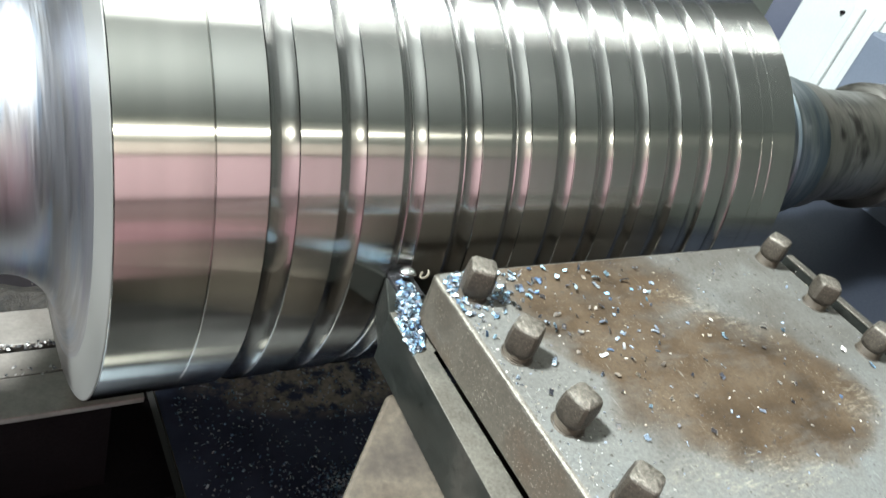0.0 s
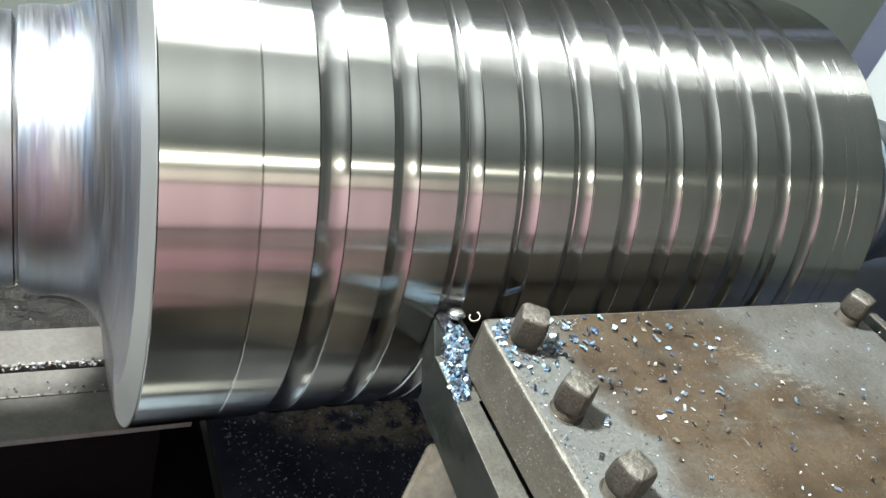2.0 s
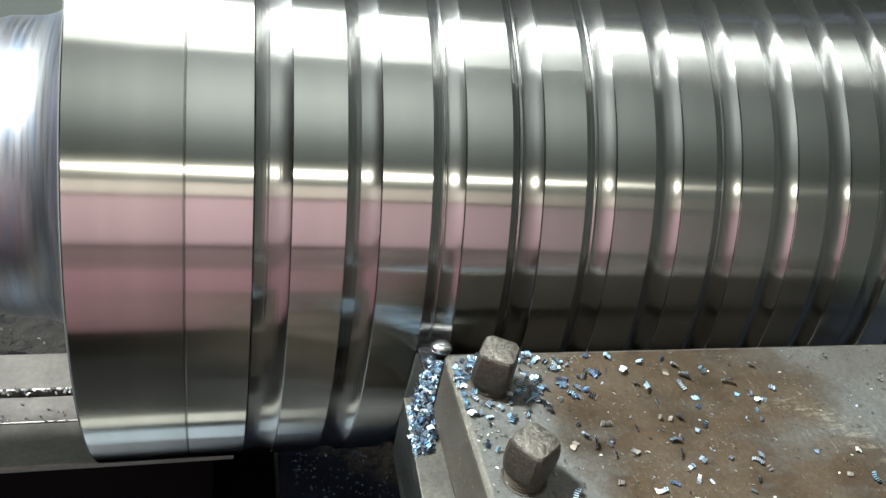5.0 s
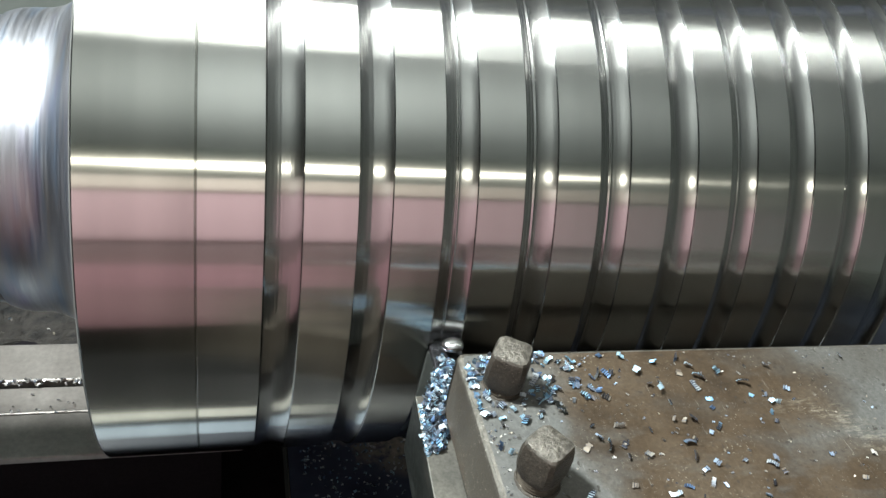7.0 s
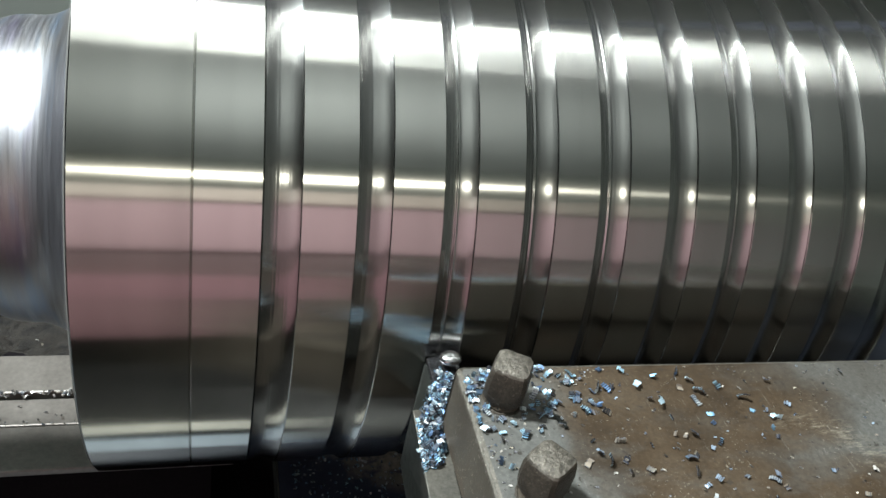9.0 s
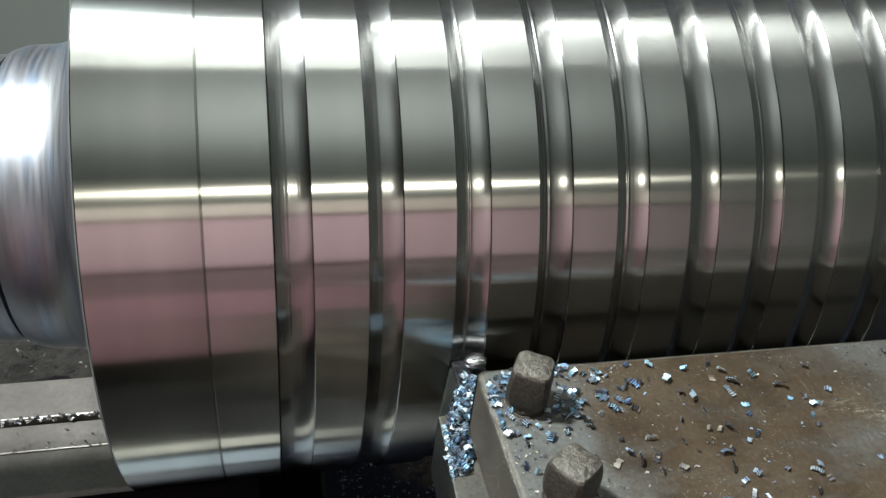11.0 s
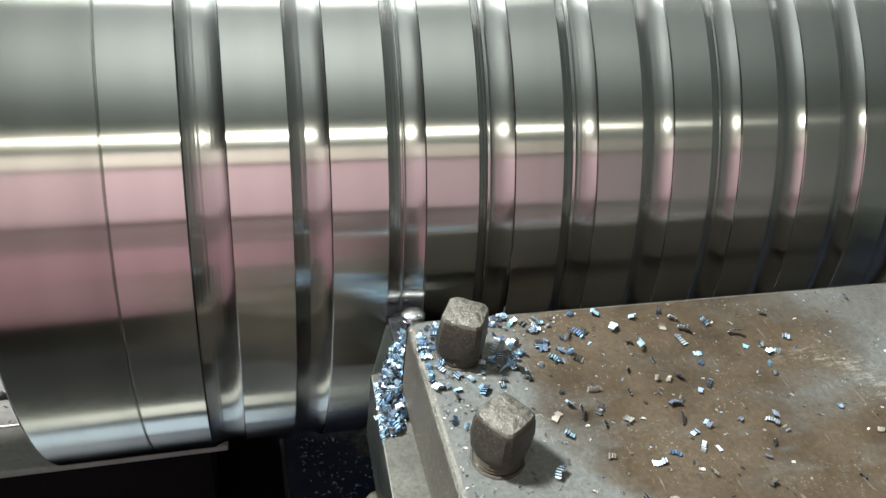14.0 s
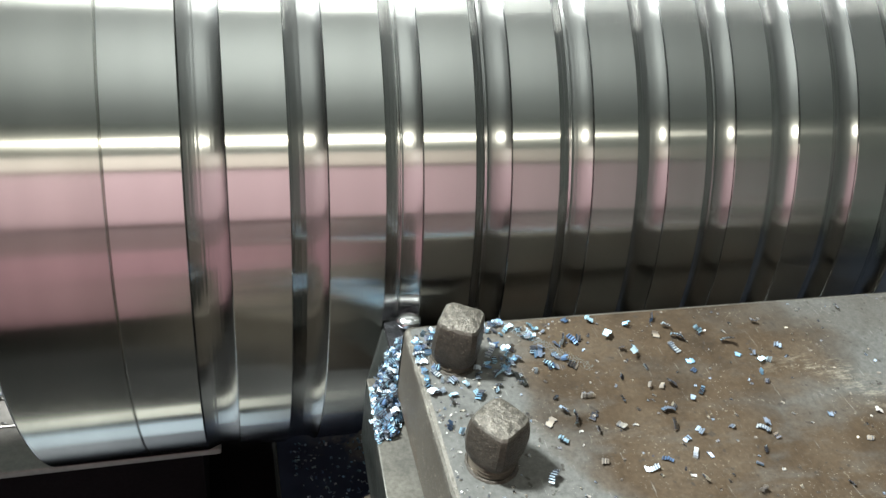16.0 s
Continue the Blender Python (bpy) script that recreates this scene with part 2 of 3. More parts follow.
def plate_steel():
    """Grey worn steel with brown oil and rust patches, rubbed bright in streaks."""
    m, nt, b = material("plate_steel", (0.2, 0.2, 0.2), 0.5, 0.0)
    b.inputs["Specular IOR Level"].default_value = 0.12
    tc = nt.nodes.new("ShaderNodeTexCoord")
    warp = nt.nodes.new("ShaderNodeTexNoise")
    warp.inputs["Scale"].default_value, warp.inputs["Detail"].default_value = 16, 6
    nt.links.new(tc.outputs["Object"], warp.inputs["Vector"])
    add = nt.nodes.new("ShaderNodeMix")
    add.data_type, add.blend_type = "RGBA", "LINEAR_LIGHT"
    add.inputs["Factor"].default_value = 0.045
    nt.links.new(tc.outputs["Object"], add.inputs["A"])
    nt.links.new(warp.outputs["Color"], add.inputs["B"])
    vec = add.outputs["Result"]
    def joined(rows):
        total = None
        for centre, size, turn in rows:
            g = blob(nt, vec, centre, size, turn)
            if total is None:
                total = g
            else:
                mx = nt.nodes.new("ShaderNodeMath")
                mx.operation = "MAXIMUM"
                nt.links.new(total, mx.inputs[0])
                nt.links.new(g, mx.inputs[1])
                total = mx.outputs[0]
        return total

    streak = noise_of(nt, 1.0, 5, 0.65, (30, 75, 60))
    # oil-brown patches
    stain = joined((((0.345, -0.385), (0.122, 0.070), -6), ((0.268, -0.325), (0.10, 0.052), -70), ((0.292, -0.268), (0.095, 0.052), -16)))
    rust = mix(nt, 1.0, ramp(nt, stain, (0.02, 0.0), (0.16, 0.75), (0.34, 1.0)), ramp(nt, streak, (0.34, 0.70), (0.50, 1.0)), "MULTIPLY")
    cloud = noise_of(nt, 14, 5)
    grey = ramp(nt, cloud, (0.3, (0.084, 0.082, 0.075)), (0.5, (0.110, 0.110, 0.102)), (0.7, (0.121, 0.128, 0.125)))
    brown = ramp(nt, noise_of(nt, 26, 6), (0.3, (0.028, 0.020, 0.013)), (0.5, (0.053, 0.037, 0.0228)), (0.72, (0.079, 0.060, 0.041)))
    # a thin brown film over most of the block away from the tool
    film = mix(nt, 1.0, ramp(nt, joined((((0.385, -0.310), (0.15, 0.115), -12),)), (0.0, 0.0), (0.40, 0.85)), ramp(nt, noise_of(nt, 11, 5, 0.6), (0.40, 0.15), (0.60, 1.0)), "MULTIPLY")
    col = mix(nt, film, grey, (0.060, 0.054, 0.045))
    col = mix(nt, rust, col, brown)
    # scuffed bright where the patches end
    scuff = joined((((0.296, -0.448), (0.075, 0.028), -10), ((0.436, -0.412), (0.026, 0.045), 20), ((0.375, -0.318), (0.070, 0.014), -38)))
    rake = noise_of(nt, 1.0, 5, 0.75, (120, 420, 60))
    col = mix(nt, mix(nt, 1.0, ramp(nt, scuff, (0.0, 0.0), (0.7, 0.55)), ramp(nt, rake, (0.50, 0.0), (0.66, 1.0)), "MULTIPLY"), col, (0.26, 0.235, 0.185))
    grain = noise_of(nt, 420, 4, 0.7)
    col = mix(nt, 0.7, col, ramp(nt, grain, (0.3, 0.62), (0.7, 1.34)), "MULTIPLY")
    scratch = noise_of(nt, 1.0, 3, 0.7, (900, 60, 60))
    col = mix(nt, ramp(nt, scratch, (0.66, 0.0), (0.74, 0.35)), col, (0.34, 0.34, 0.32))
    specks = noise_of(nt, 260, 2, 0.5)
    col = mix(nt, ramp(nt, specks, (0.66, 0.0), (0.70, 0.8)), col, (0.035, 0.03, 0.025))
    dust = noise_of(nt, 900, 2, 0.6)
    sown = mix(nt, 1.0, ramp(nt, dust, (0.66, 0.0), (0.70, 1.0)), ramp(nt, noise_of(nt, 35, 4), (0.45, 0.02), (0.68, 0.5)), "MULTIPLY")
    col = mix(nt, sown, col, (0.45, 0.42, 0.35))
    nt.links.new(col, b.inputs["Base Color"])
    nt.links.new(ramp(nt, mix(nt, 0.5, cloud, grain), (0.35, 0.50), (0.65, 0.72)), b.inputs["Roughness"])
    bump(nt, b, grain, 0.5, 0.0005)
    return m


def tray_paint():
    """Dark navy oily paint with a dried brown muddy patch."""
    m, nt, b = material("tray_paint", (0.02, 0.03, 0.07), 0.8, 0.0)
    tc = nt.nodes.new("ShaderNodeTexCoord")
    wet = noise_of(nt, 28, 6, 0.65)
    spot = ramp(nt, blob(nt, tc.outputs["Object"], (0.37, 0.135), (0.20, 0.075), -10), (0.0, 0.0), (0.45, 1.0))
    mud = mix(nt, 1.0, spot, ramp(nt, wet, (0.42, 0.0), (0.52, 1.0)), "MULTIPLY")
    base = ramp(nt, noise_of(nt, 9, 5), (0.35, (0.022, 0.030, 0.056)), (0.6, (0.046, 0.058, 0.094)))
    grime = ramp(nt, noise_of(nt, 120, 4), (0.3, (0.19, 0.175, 0.145)), (0.7, (0.34, 0.315, 0.265)))
    nt.links.new(mix(nt, mud, base, grime), b.inputs["Base Color"])
    b.inputs["Specular IOR Level"].default_value = 0.2
    bump(nt, b, wet, 0.5, 0.002)
    return m


TRAY = tray_paint()
DULL = worn("grey_reflector", [(0.064, 0.066, 0.062), (0.098, 0.098, 0.092)], 12, (0.5, 0.75), 0.0, 0.4)
PLATE = plate_steel()
BLOCK_SIDE = worn("block_side_steel", [(0.0544, 0.0459, 0.0348), (0.0765, 0.0672, 0.0527), (0.068, 0.0467, 0.0306)], 14, (0.45, 0.7), 0.15, 0.4, 500, grit=(0.50, 0.45, 0.36))
ARRIS = worn("rubbed_edge_steel", [(0.0808, 0.0731, 0.0595), (0.1615, 0.1487, 0.1258)], 90, (0.35, 0.55), 0.6, 0.9, 700, grit=(0.6, 0.56, 0.47))


def chip_steel(name, colours, shine=0.7):
    m, nt, b = material(name, colours[0], 0.52, shine)
    info = nt.nodes.new("ShaderNodeObjectInfo")
    geo = nt.nodes.new("ShaderNodeNewGeometry")
    both = nt.nodes.new("ShaderNodeMath")
    both.operation = "ADD"
    nt.links.new(info.outputs["Random"], both.inputs[0])
    nt.links.new(geo.outputs["Random Per Island"], both.inputs[1])
    one = nt.nodes.new("ShaderNodeMath")
    one.operation = "FRACT"
    nt.links.new(both.outputs[0], one.inputs[0])
    r = ramp(nt, one.outputs[0], *[(i / len(colours), c) for i, c in enumerate(colours)])
    r.node.color_ramp.interpolation = "CONSTANT"
    nt.links.new(r, b.inputs["Base Color"])
    return m


BLUE_CHIP = chip_steel("blued_chip_steel", [(0.36, 0.56, 0.68), (0.58, 0.71, 0.78), (0.10, 0.17, 0.29), (0.45, 0.62, 0.72), (0.23, 0.43, 0.61), (0.62, 0.67, 0.69)])
SILVER_CHIP = chip_steel("silver_chip_steel", [(0.62, 0.60, 0.56), (0.22, 0.20, 0.17), (0.75, 0.74, 0.71), (0.40, 0.36, 0.30), (0.68, 0.67, 0.64), (0.12, 0.11, 0.10)], 0.5)
# dark colours for the chips' shaded rib faces and sides
CHIP_SHADE = chip_steel("chip_shade_steel", [(0.05, 0.055, 0.07), (0.10, 0.10, 0.11), (0.03, 0.03, 0.035), (0.16, 0.19, 0.24)])
STRAW_CHIP = chip_steel("straw_chip_steel", [(0.36, 0.32, 0.25), (0.13, 0.11, 0.09), (0.46, 0.44, 0.40), (0.30, 0.38, 0.48), (0.30, 0.26, 0.21), (0.40, 0.37, 0.32)], 0.5)


# ---- mesh helpers ----
def mesh_of(name, bm, mat, smooth=False):
    me = bpy.data.meshes.new(name)
    bmesh.ops.recalc_face_normals(bm, faces=bm.faces)
    bm.to_mesh(me)
    bm.free()
    for m in mat if isinstance(mat, (list, tuple)) else [mat]:
        me.materials.append(m)
    if smooth:
        me.polygons.foreach_set("use_smooth", [True] * len(me.polygons))
    return me


def part(name, bm, mat, parent=None, label="", smooth=False):
    ob = new(name, mesh_of(name, bm, mat, smooth))
    ob.parent = parent
    return tagged(ob, label)


def box(x0, x1, y0, y1, z0, z1, bevel=0.0, seg=2):
    bm = bmesh.new()
    bmesh.ops.create_cube(bm, size=1)
    for v in bm.verts:
        v.co = Vector((x0 + (v.co.x + 0.5) * (x1 - x0), y0 + (v.co.y + 0.5) * (y1 - y0), z0 + (v.co.z + 0.5) * (z1 - z0)))
    if bevel:
        bmesh.ops.bevel(bm, geom=bm.edges[:], offset=bevel, segments=seg, affect="EDGES", profile=0.5)
    return bm


def prism(outline, z0, z1, bevel=0.0, seg=2):
    """An upright prism over a plan outline."""
    bm = bmesh.new()
    low = [bm.verts.new((x, y, z0)) for x, y in outline]
    high = [bm.verts.new((x, y, z1)) for x, y in outline]
    bm.faces.new(low[::-1])
    bm.faces.new(high)
    for i in range(len(low)):
        j = (i + 1) % len(low)
        bm.faces.new((low[i], low[j], high[j], high[i]))
    if bevel:
        bmesh.ops.bevel(bm, geom=bm.edges[:], offset=bevel, segments=seg, affect="EDGES", profile=0.5)
    return bm


def turned(profile, n=192, caps=True):
    """A body of revolution about x from (x, r) rows."""
    bm = bmesh.new()
    rings = []
    for x, r in profile:
        rings.append([bm.verts.new((x, r * math.cos(2 * math.pi * i / n), r * math.sin(2 * math.pi * i / n))) for i in range(n)])
    for a, b in zip(rings, rings[1:]):
        for i in range(n):
            bm.faces.new((a[i], a[(i + 1) % n], b[(i + 1) % n], b[i]))
    if caps:
        bm.faces.new(rings[0][::-1])
        bm.faces.new(rings[-1])
    return bm


def smooth_by_angle(ob, degrees):
    """Smooth faces, with edges sharper than this kept sharp."""
    me = ob.data
    me.polygons.foreach_set("use_smooth", [True] * len(me.polygons))
    bm = bmesh.new()
    bm.from_mesh(me)
    for e in bm.edges:
        e.smooth = not (len(e.link_faces) == 2 and e.calc_face_angle(0) > radians(degrees))
    bm.to_mesh(me)
    bm.free()
    return ob


# ---- the setting ----
tagged(part("floor", box(-4, 6, -4, 4, -1.25, -1.15), CONCRETE), "oily grey concrete workshop floor", "floor", kind="structure")
tagged(part("ceiling", box(-4, 6, -4, 4, 3.2, 3.3), WHITE), "white workshop ceiling above the lathe", "ceiling", kind="structure")
tagged(part("wall_back", box(-4, 6, 2.6, 2.75, -1.15, 3.2), GREY_GREEN), "grey-green painted workshop wall", "wall", kind="structure")
tagged(part("wall_front", box(-4, 6, -4.15, -4.0, -1.15, 3.2), GREY_GREEN), "grey-green painted workshop wall", "wall", kind="structure")
tagged(part("wall_left", box(-4.15, -4, -4, 2.6, -1.15, 3.2), NAVY), "dark painted workshop wall", "wall", kind="structure")
tagged(part("wall_right", box(6, 6.15, -4, 2.6, -1.15, 3.2), GREY_GREEN), "grey-green painted workshop wall", "wall", kind="structure")

# ---- the roll, spinning between headstock and tailstock ----
R = 0.2
GROOVES = [(0.0892, 0.1077), (0.1358, 0.1537), (0.1812, 0.1995), (0.2262, 0.2448), (0.2705, 0.2890), (0.3140, 0.3321),
           (0.3545, 0.3722), (0.3945, 0.4124), (0.4343, 0.4518), (0.4737, 0.4912), (0.5135, 0.5312)]
roll = new("steel_roll")
tagged(roll, "bright turned steel mill roll with round grooves, spinning in the lathe", "roll")


def land(x0, x1, mat=BARREL, c=0.0003):
    return part("land", turned([(x0, R - c), (x0 + c, R), (x1 - c, R), (x1, R - c)], caps=False), mat, roll)


def groove(x0, x1, lip, seed):
    """A round groove with the tool's feed lines; lip: where a finer line stands between two passes of the tool, as (place, height)."""
    rnd = random.Random(seed)
    w, n = x1 - x0, 72
    feed = [(rnd.uniform(0.04, 0.46), rnd.uniform(0.008, 0.02), rnd.uniform(-0.00007, 0.00007)) for i in range(7)]
    feed += [(rnd.uniform(0.5, 0.95), rnd.uniform(0.01, 0.03), rnd.uniform(-0.00003, 0.00003)) for i in range(4)]
    depth, rows = 0.0005, [(0.0, 0.0003)]
    for i in range(n + 1):
        a = 0.012 + 0.976 * i / n
        # the slope: falling on the headstock side, level past the middle, rising to the far edge
        slope = 0.43 * (1 - a / 0.46) ** 0.55 if a < 0.46 else -0.52 * ((a - 0.46) / 0.54) ** 1.7
        depth += slope * w * 0.976 / n
        d = depth + sum(h * math.exp(-((a - c) / s) ** 2) for c, s, h in feed)
        if lip:
            e = (a - lip[0]) / 0.030
            d += lip[1] * (math.exp(-e * e) - 0.45 * math.exp(-(e - 2) ** 2))
        rows.append((a, max(0.0003, d)))
    rows.append((1.0, 0.0003))
    return part("groove", turned([(x0 + w * a, R - d) for a, d in rows], caps=False), GROOVE, roll, "freshly cut round groove")


edges = [0.0] + [e for g in GROOVES for e in g] + [0.6109]
for k in range(0, len(edges), 2):
    a, b = edges[k], edges[k + 1]
    if k == 0:
        smooth_by_angle(land(a, 0.0557, BARREL_DULL, 0.0007), 20)
        smooth_by_angle(land(0.0557, b, BARREL, 0.0007), 20)
    elif k == len(edges) - 2:
        smooth_by_angle(land(a, 0.5608), 20)
        smooth_by_angle(land(0.5608, 0.5760), 20)
        smooth_by_angle(land(0.5760, b), 20)
    else:
        smooth_by_angle(land(a, b), 20)
for k, (a, b) in enumerate(GROOVES):
    smooth_by_angle(groove(a, b, (None, None, (0.37, 0.0007), (0.27, 0.0004), (0.33, 0.0005), None, (0.3, 0.0002))[k] if k < 7 else None, 31 + k), 40)
# headstock end: face, fillet and neck
smooth_by_angle(part("end_face", turned([(0.0, 0.1994), (-0.0007, 0.1987), (-0.0012, 0.1960), (-0.0045, 0.168)], caps=False), RING, roll, "pale flat outer ring of the end face"), 25)
prof = [(-0.9, 0.05), (-0.125, 0.05), (-0.122, 0.09), (-0.118, 0.096), (-0.0685, 0.096), (-0.0675, 0.0915), (-0.0655, 0.0915), (-0.0650, 0.099), (-0.058, 0.1015)]
for i in range(17):
    a = math.pi / 2 * i / 16
    prof.append((-0.050 + 0.0455 * math.sin(a), 0.1025 + 0.0655 * (1 - math.cos(a)) ** 1.25))
smooth_by_angle(part("neck", turned(prof, caps=False), NECK, roll, "smeared blue-grey neck with a large fillet"), 25)
prof = [(0.6109, 0.1994), (0.614, 0.197), (0.616, 0.125)]
for i in range(11):
    a = math.pi / 2 * i / 10
    prof.append((0.616 + 0.03 * (1 - math.cos(a)), 0.125 - 0.03 * math.sin(a)))
flare = [(0.752, 0.090), (0.753, 0.112), (0.756, 0.1145), (0.762, 0.1135)]
flare += [(0.762 + 0.088 * k / 10, 0.0925 + 0.021 * (1 - k / 10) ** 2.2) for k in range(1, 11)]
smooth_by_angle(part("collar", turned(flare + [(0.853, 0.088)], caps=False), FLARE, roll, "blue-grey flared collar"), 25)
prof += [(0.80, 0.092), (0.802, 0.086), (0.90, 0.086), (0.902, 0.078), (1.06, 0.078), (1.065, 0.092), (1.5, 0.092)]
smooth_by_angle(part("journal", turned(prof, caps=False), JOURNAL, roll, "dull grey stepped bearing journal"), 25)

# ---- the tool post ----
TOP, LOW = 0.0573, 0.0175
post = new("tool_post")
tagged(post, "worn steel square tool post with rusty top and square-headed bolts", "tool post")
outline = [(0.1816, -0.2494), (0.1797, -0.2499), (0.1781, -0.2512), (0.1772, -0.2535), (0.1772, -0.58), (0.508, -0.58), (0.508, -0.258), (0.502, -0.2515)]


def block_mesh():
    bm = prism(outline, LOW, TOP, 0.0028, 3)
    bm.faces.ensure_lookup_table()
    for f in bm.faces:
        n = f.normal
        if n.z > 0.98:
            f.material_index = 0
        elif f.calc_area() < 0.0012 and n.z > 0.05:
            f.material_index = 2
        else:
            f.material_index = 1
    return bm


bm = block_mesh()
bm.normal_update()
part("top_block", bm, [PLATE, BLOCK_SIDE, ARRIS], post, "grey steel block with rust-brown patches")
part("side_strip", box(0.5230, 0.5315, -0.58, -0.268, -0.032, 0.0555), SHANK, post, "thin dark steel strip")
part("strip_edge", box(0.5232, 0.5313, -0.58, -0.268, 0.0556, 0.0572, 0.0006), ARRIS, post, "rubbed bright edge")
part("core", box(0.232, 0.50, -0.52, -0.2525, -0.033, LOW), BLOCK_SIDE, post)
part("base", prism([(0.163, -0.268), (0.06, -0.382), (0.06, -0.62), (0.56, -0.62), (0.56, -0.268)], -0.13, -0.032, 0.003), BASE, post, "brown oily cast base")


def head_mesh(seed, low):
    """A square head, slightly barrelled, with a hammered, domed top."""
    rnd = random.Random(seed)
    bm = bmesh.new()
    half = 0.0089
    levels = [(low, 0.96), (low + 0.0013, 1.02), (low + 0.0035, 1.045), (0.0095, 1.05), (0.015, 1.03), (0.0200, 0.985), (0.0222, 0.93), (0.0233, 0.86), (0.0240, 0.72), (0.0244, 0.40)]
    rings = []
    n = 28
    for z, k in levels:
        ring = []
        for i in range(n):
            a = 2 * math.pi * i / n
            c, s_ = math.cos(a), math.sin(a)
            p = 2.2 + 3.6 * min(1.0, max(0.0, (z - low) / 0.009))
            r = half * k / (abs(c) ** p + abs(s_) ** p) ** (1 / p)
            r *= 1 + rnd.uniform(-0.012, 0.012)
            ring.append(bm.verts.new((r * c, r * s_, z + rnd.uniform(-0.00025, 0.00025))))
        rings.append(ring)
    for a, b in zip(rings, rings[1:]):
        for i in range(n):
            bm.faces.new((a[i], a[(i + 1) % n], b[(i + 1) % n], b[i]))
    bm.faces.new(rings[0][::-1])
    bm.faces.new(rings[-1])
    bm.normal_update()
    # paler lit colour on top, rubbed rim, darker shaded colour on the sides
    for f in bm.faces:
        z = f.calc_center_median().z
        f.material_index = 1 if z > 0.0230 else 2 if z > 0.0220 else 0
    return bm


def thread_mesh():
    bm = bmesh.new()
    rows = []
    for k in range(10):
        rows.append((-0.02 if k == 0 else -0.001 + 0.0008 * k, 0.0089 if k % 2 else 0.0085))
    n, rings = 28, []
    for z, r in rows:
        rings.append([bm.verts.new((r * math.cos(2 * math.pi * i / n), r * math.sin(2 * math.pi * i / n), z + 0.0004 * math.sin(2 * math.pi * i / n))) for i in range(n)])
    for a, b in zip(rings, rings[1:]):
        for i in range(n):
            bm.faces.new((a[i], a[(i + 1) % n], b[(i + 1) % n], b[i]))
    return bm


def bolt(x, y, turn, lean, low):
    b = new("clamp_bolt")
    b.parent = post
    b.matrix_basis = pose(x, y, TOP, lean, 0, turn)
    ob = part("head", head_mesh(int(1000 * x - 777 * y), low), [BOLT_SHADED, BOLT_LIT, ARRIS], b)
    smooth_by_angle(ob, 28)
    part("threaded_shank", thread_mesh(), BASE, b)
    burr = bmesh.new()
    rnd, rings, n = random.Random(int(5000 * x)), [], 40
    for r, z in ((0.0090, 0.0006), (0.0093, 0.0009), (0.0096, 0.0006), (0.0099, 0.0003), (0.0102, -0.0004)):
        rings.append([burr.verts.new((r * (1 + rnd.uniform(-0.02, 0.02)) * math.cos(2 * math.pi * i / n), r * (1 + rnd.uniform(-0.02, 0.02)) * math.sin(2 * math.pi * i / n), z * rnd.uniform(0.6, 1.3))) for i in range(n)])
    for a, c in zip(rings, rings[1:]):
        for i in range(n):
            burr.faces.new((a[i], a[(i + 1) % n], c[(i + 1) % n], c[i]))
    part("seat_burr", burr, BOLT_SHADED, b, "raised gritty burr round the bolt hole", True)
    return b


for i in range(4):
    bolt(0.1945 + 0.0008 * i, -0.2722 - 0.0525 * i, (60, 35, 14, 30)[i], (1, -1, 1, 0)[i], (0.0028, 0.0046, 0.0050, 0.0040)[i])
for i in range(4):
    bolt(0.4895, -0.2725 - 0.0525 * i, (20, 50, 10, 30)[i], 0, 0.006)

# ---- the tool ----
tool = new("turning_tool")
tagged(tool, "dark steel turning tool with a worn edge clamped under the block", "turning tool")
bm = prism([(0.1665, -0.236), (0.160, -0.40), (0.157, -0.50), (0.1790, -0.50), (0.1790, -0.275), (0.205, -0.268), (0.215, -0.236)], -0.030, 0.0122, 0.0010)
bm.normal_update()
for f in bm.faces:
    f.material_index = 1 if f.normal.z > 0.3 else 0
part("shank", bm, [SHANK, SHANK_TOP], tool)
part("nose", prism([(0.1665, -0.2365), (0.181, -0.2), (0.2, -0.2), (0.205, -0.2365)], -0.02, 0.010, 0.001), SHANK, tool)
bm = bmesh.new()
bmesh.ops.create_uvsphere(bm, u_segments=28, v_segments=14, radius=0.0054, matrix=pose(0.1930, -0.2062, 0.0190) @ Matrix.Diagonal((1.2, 1, 0.62, 1)))
part("insert", bm, POLISHED, tool, "bright polished round insert", True)
part("cutting_bit", prism([(0.1815, -0.225), (0.1815, -0.2), (0.1905, -0.1925), (0.1993, -0.2), (0.1993, -0.225)], 0.009, 0.0135, 0.0006), BIT, tool, "round carbide cutting bit")

# ---- the bed and what lies under the roll ----
bed = new("lathe_bed")
tagged(bed, "grey ground cast-iron lathe bed ways strewn with chips", "lathe bed")
part("front_way", box(-1.6, 0.09, 0.003, 0.055, -0.328, -0.320, 0.0015), WAY, bed)
part("middle_way", box(-1.6, 0.09, 0.057, 0.091, -0.35, -0.3212, 0.0015), WAY, bed)
part("rear_way", box(-1.6, 0.20, 0.098, 0.150, -0.35, -0.319, 0.0015), WAY, bed)
# the darkness below the ways is put into the near-black colour
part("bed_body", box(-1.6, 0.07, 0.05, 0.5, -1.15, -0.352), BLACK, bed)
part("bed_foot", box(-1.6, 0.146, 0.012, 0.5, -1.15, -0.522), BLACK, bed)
bm = bmesh.new()
bmesh.ops.create_grid(bm, x_segments=90, y_segments=24, size=1)
for v in bm.verts:
    x, y = -0.65 + v.co.x * 0.95, 0.303 + v.co.y * 0.15
    v.co = Vector((x, y, -0.342 + 0.035 * noise.noise((x * 14, y * 14, 3)) + 0.012 * noise.noise((x * 60, y * 60, 5))))
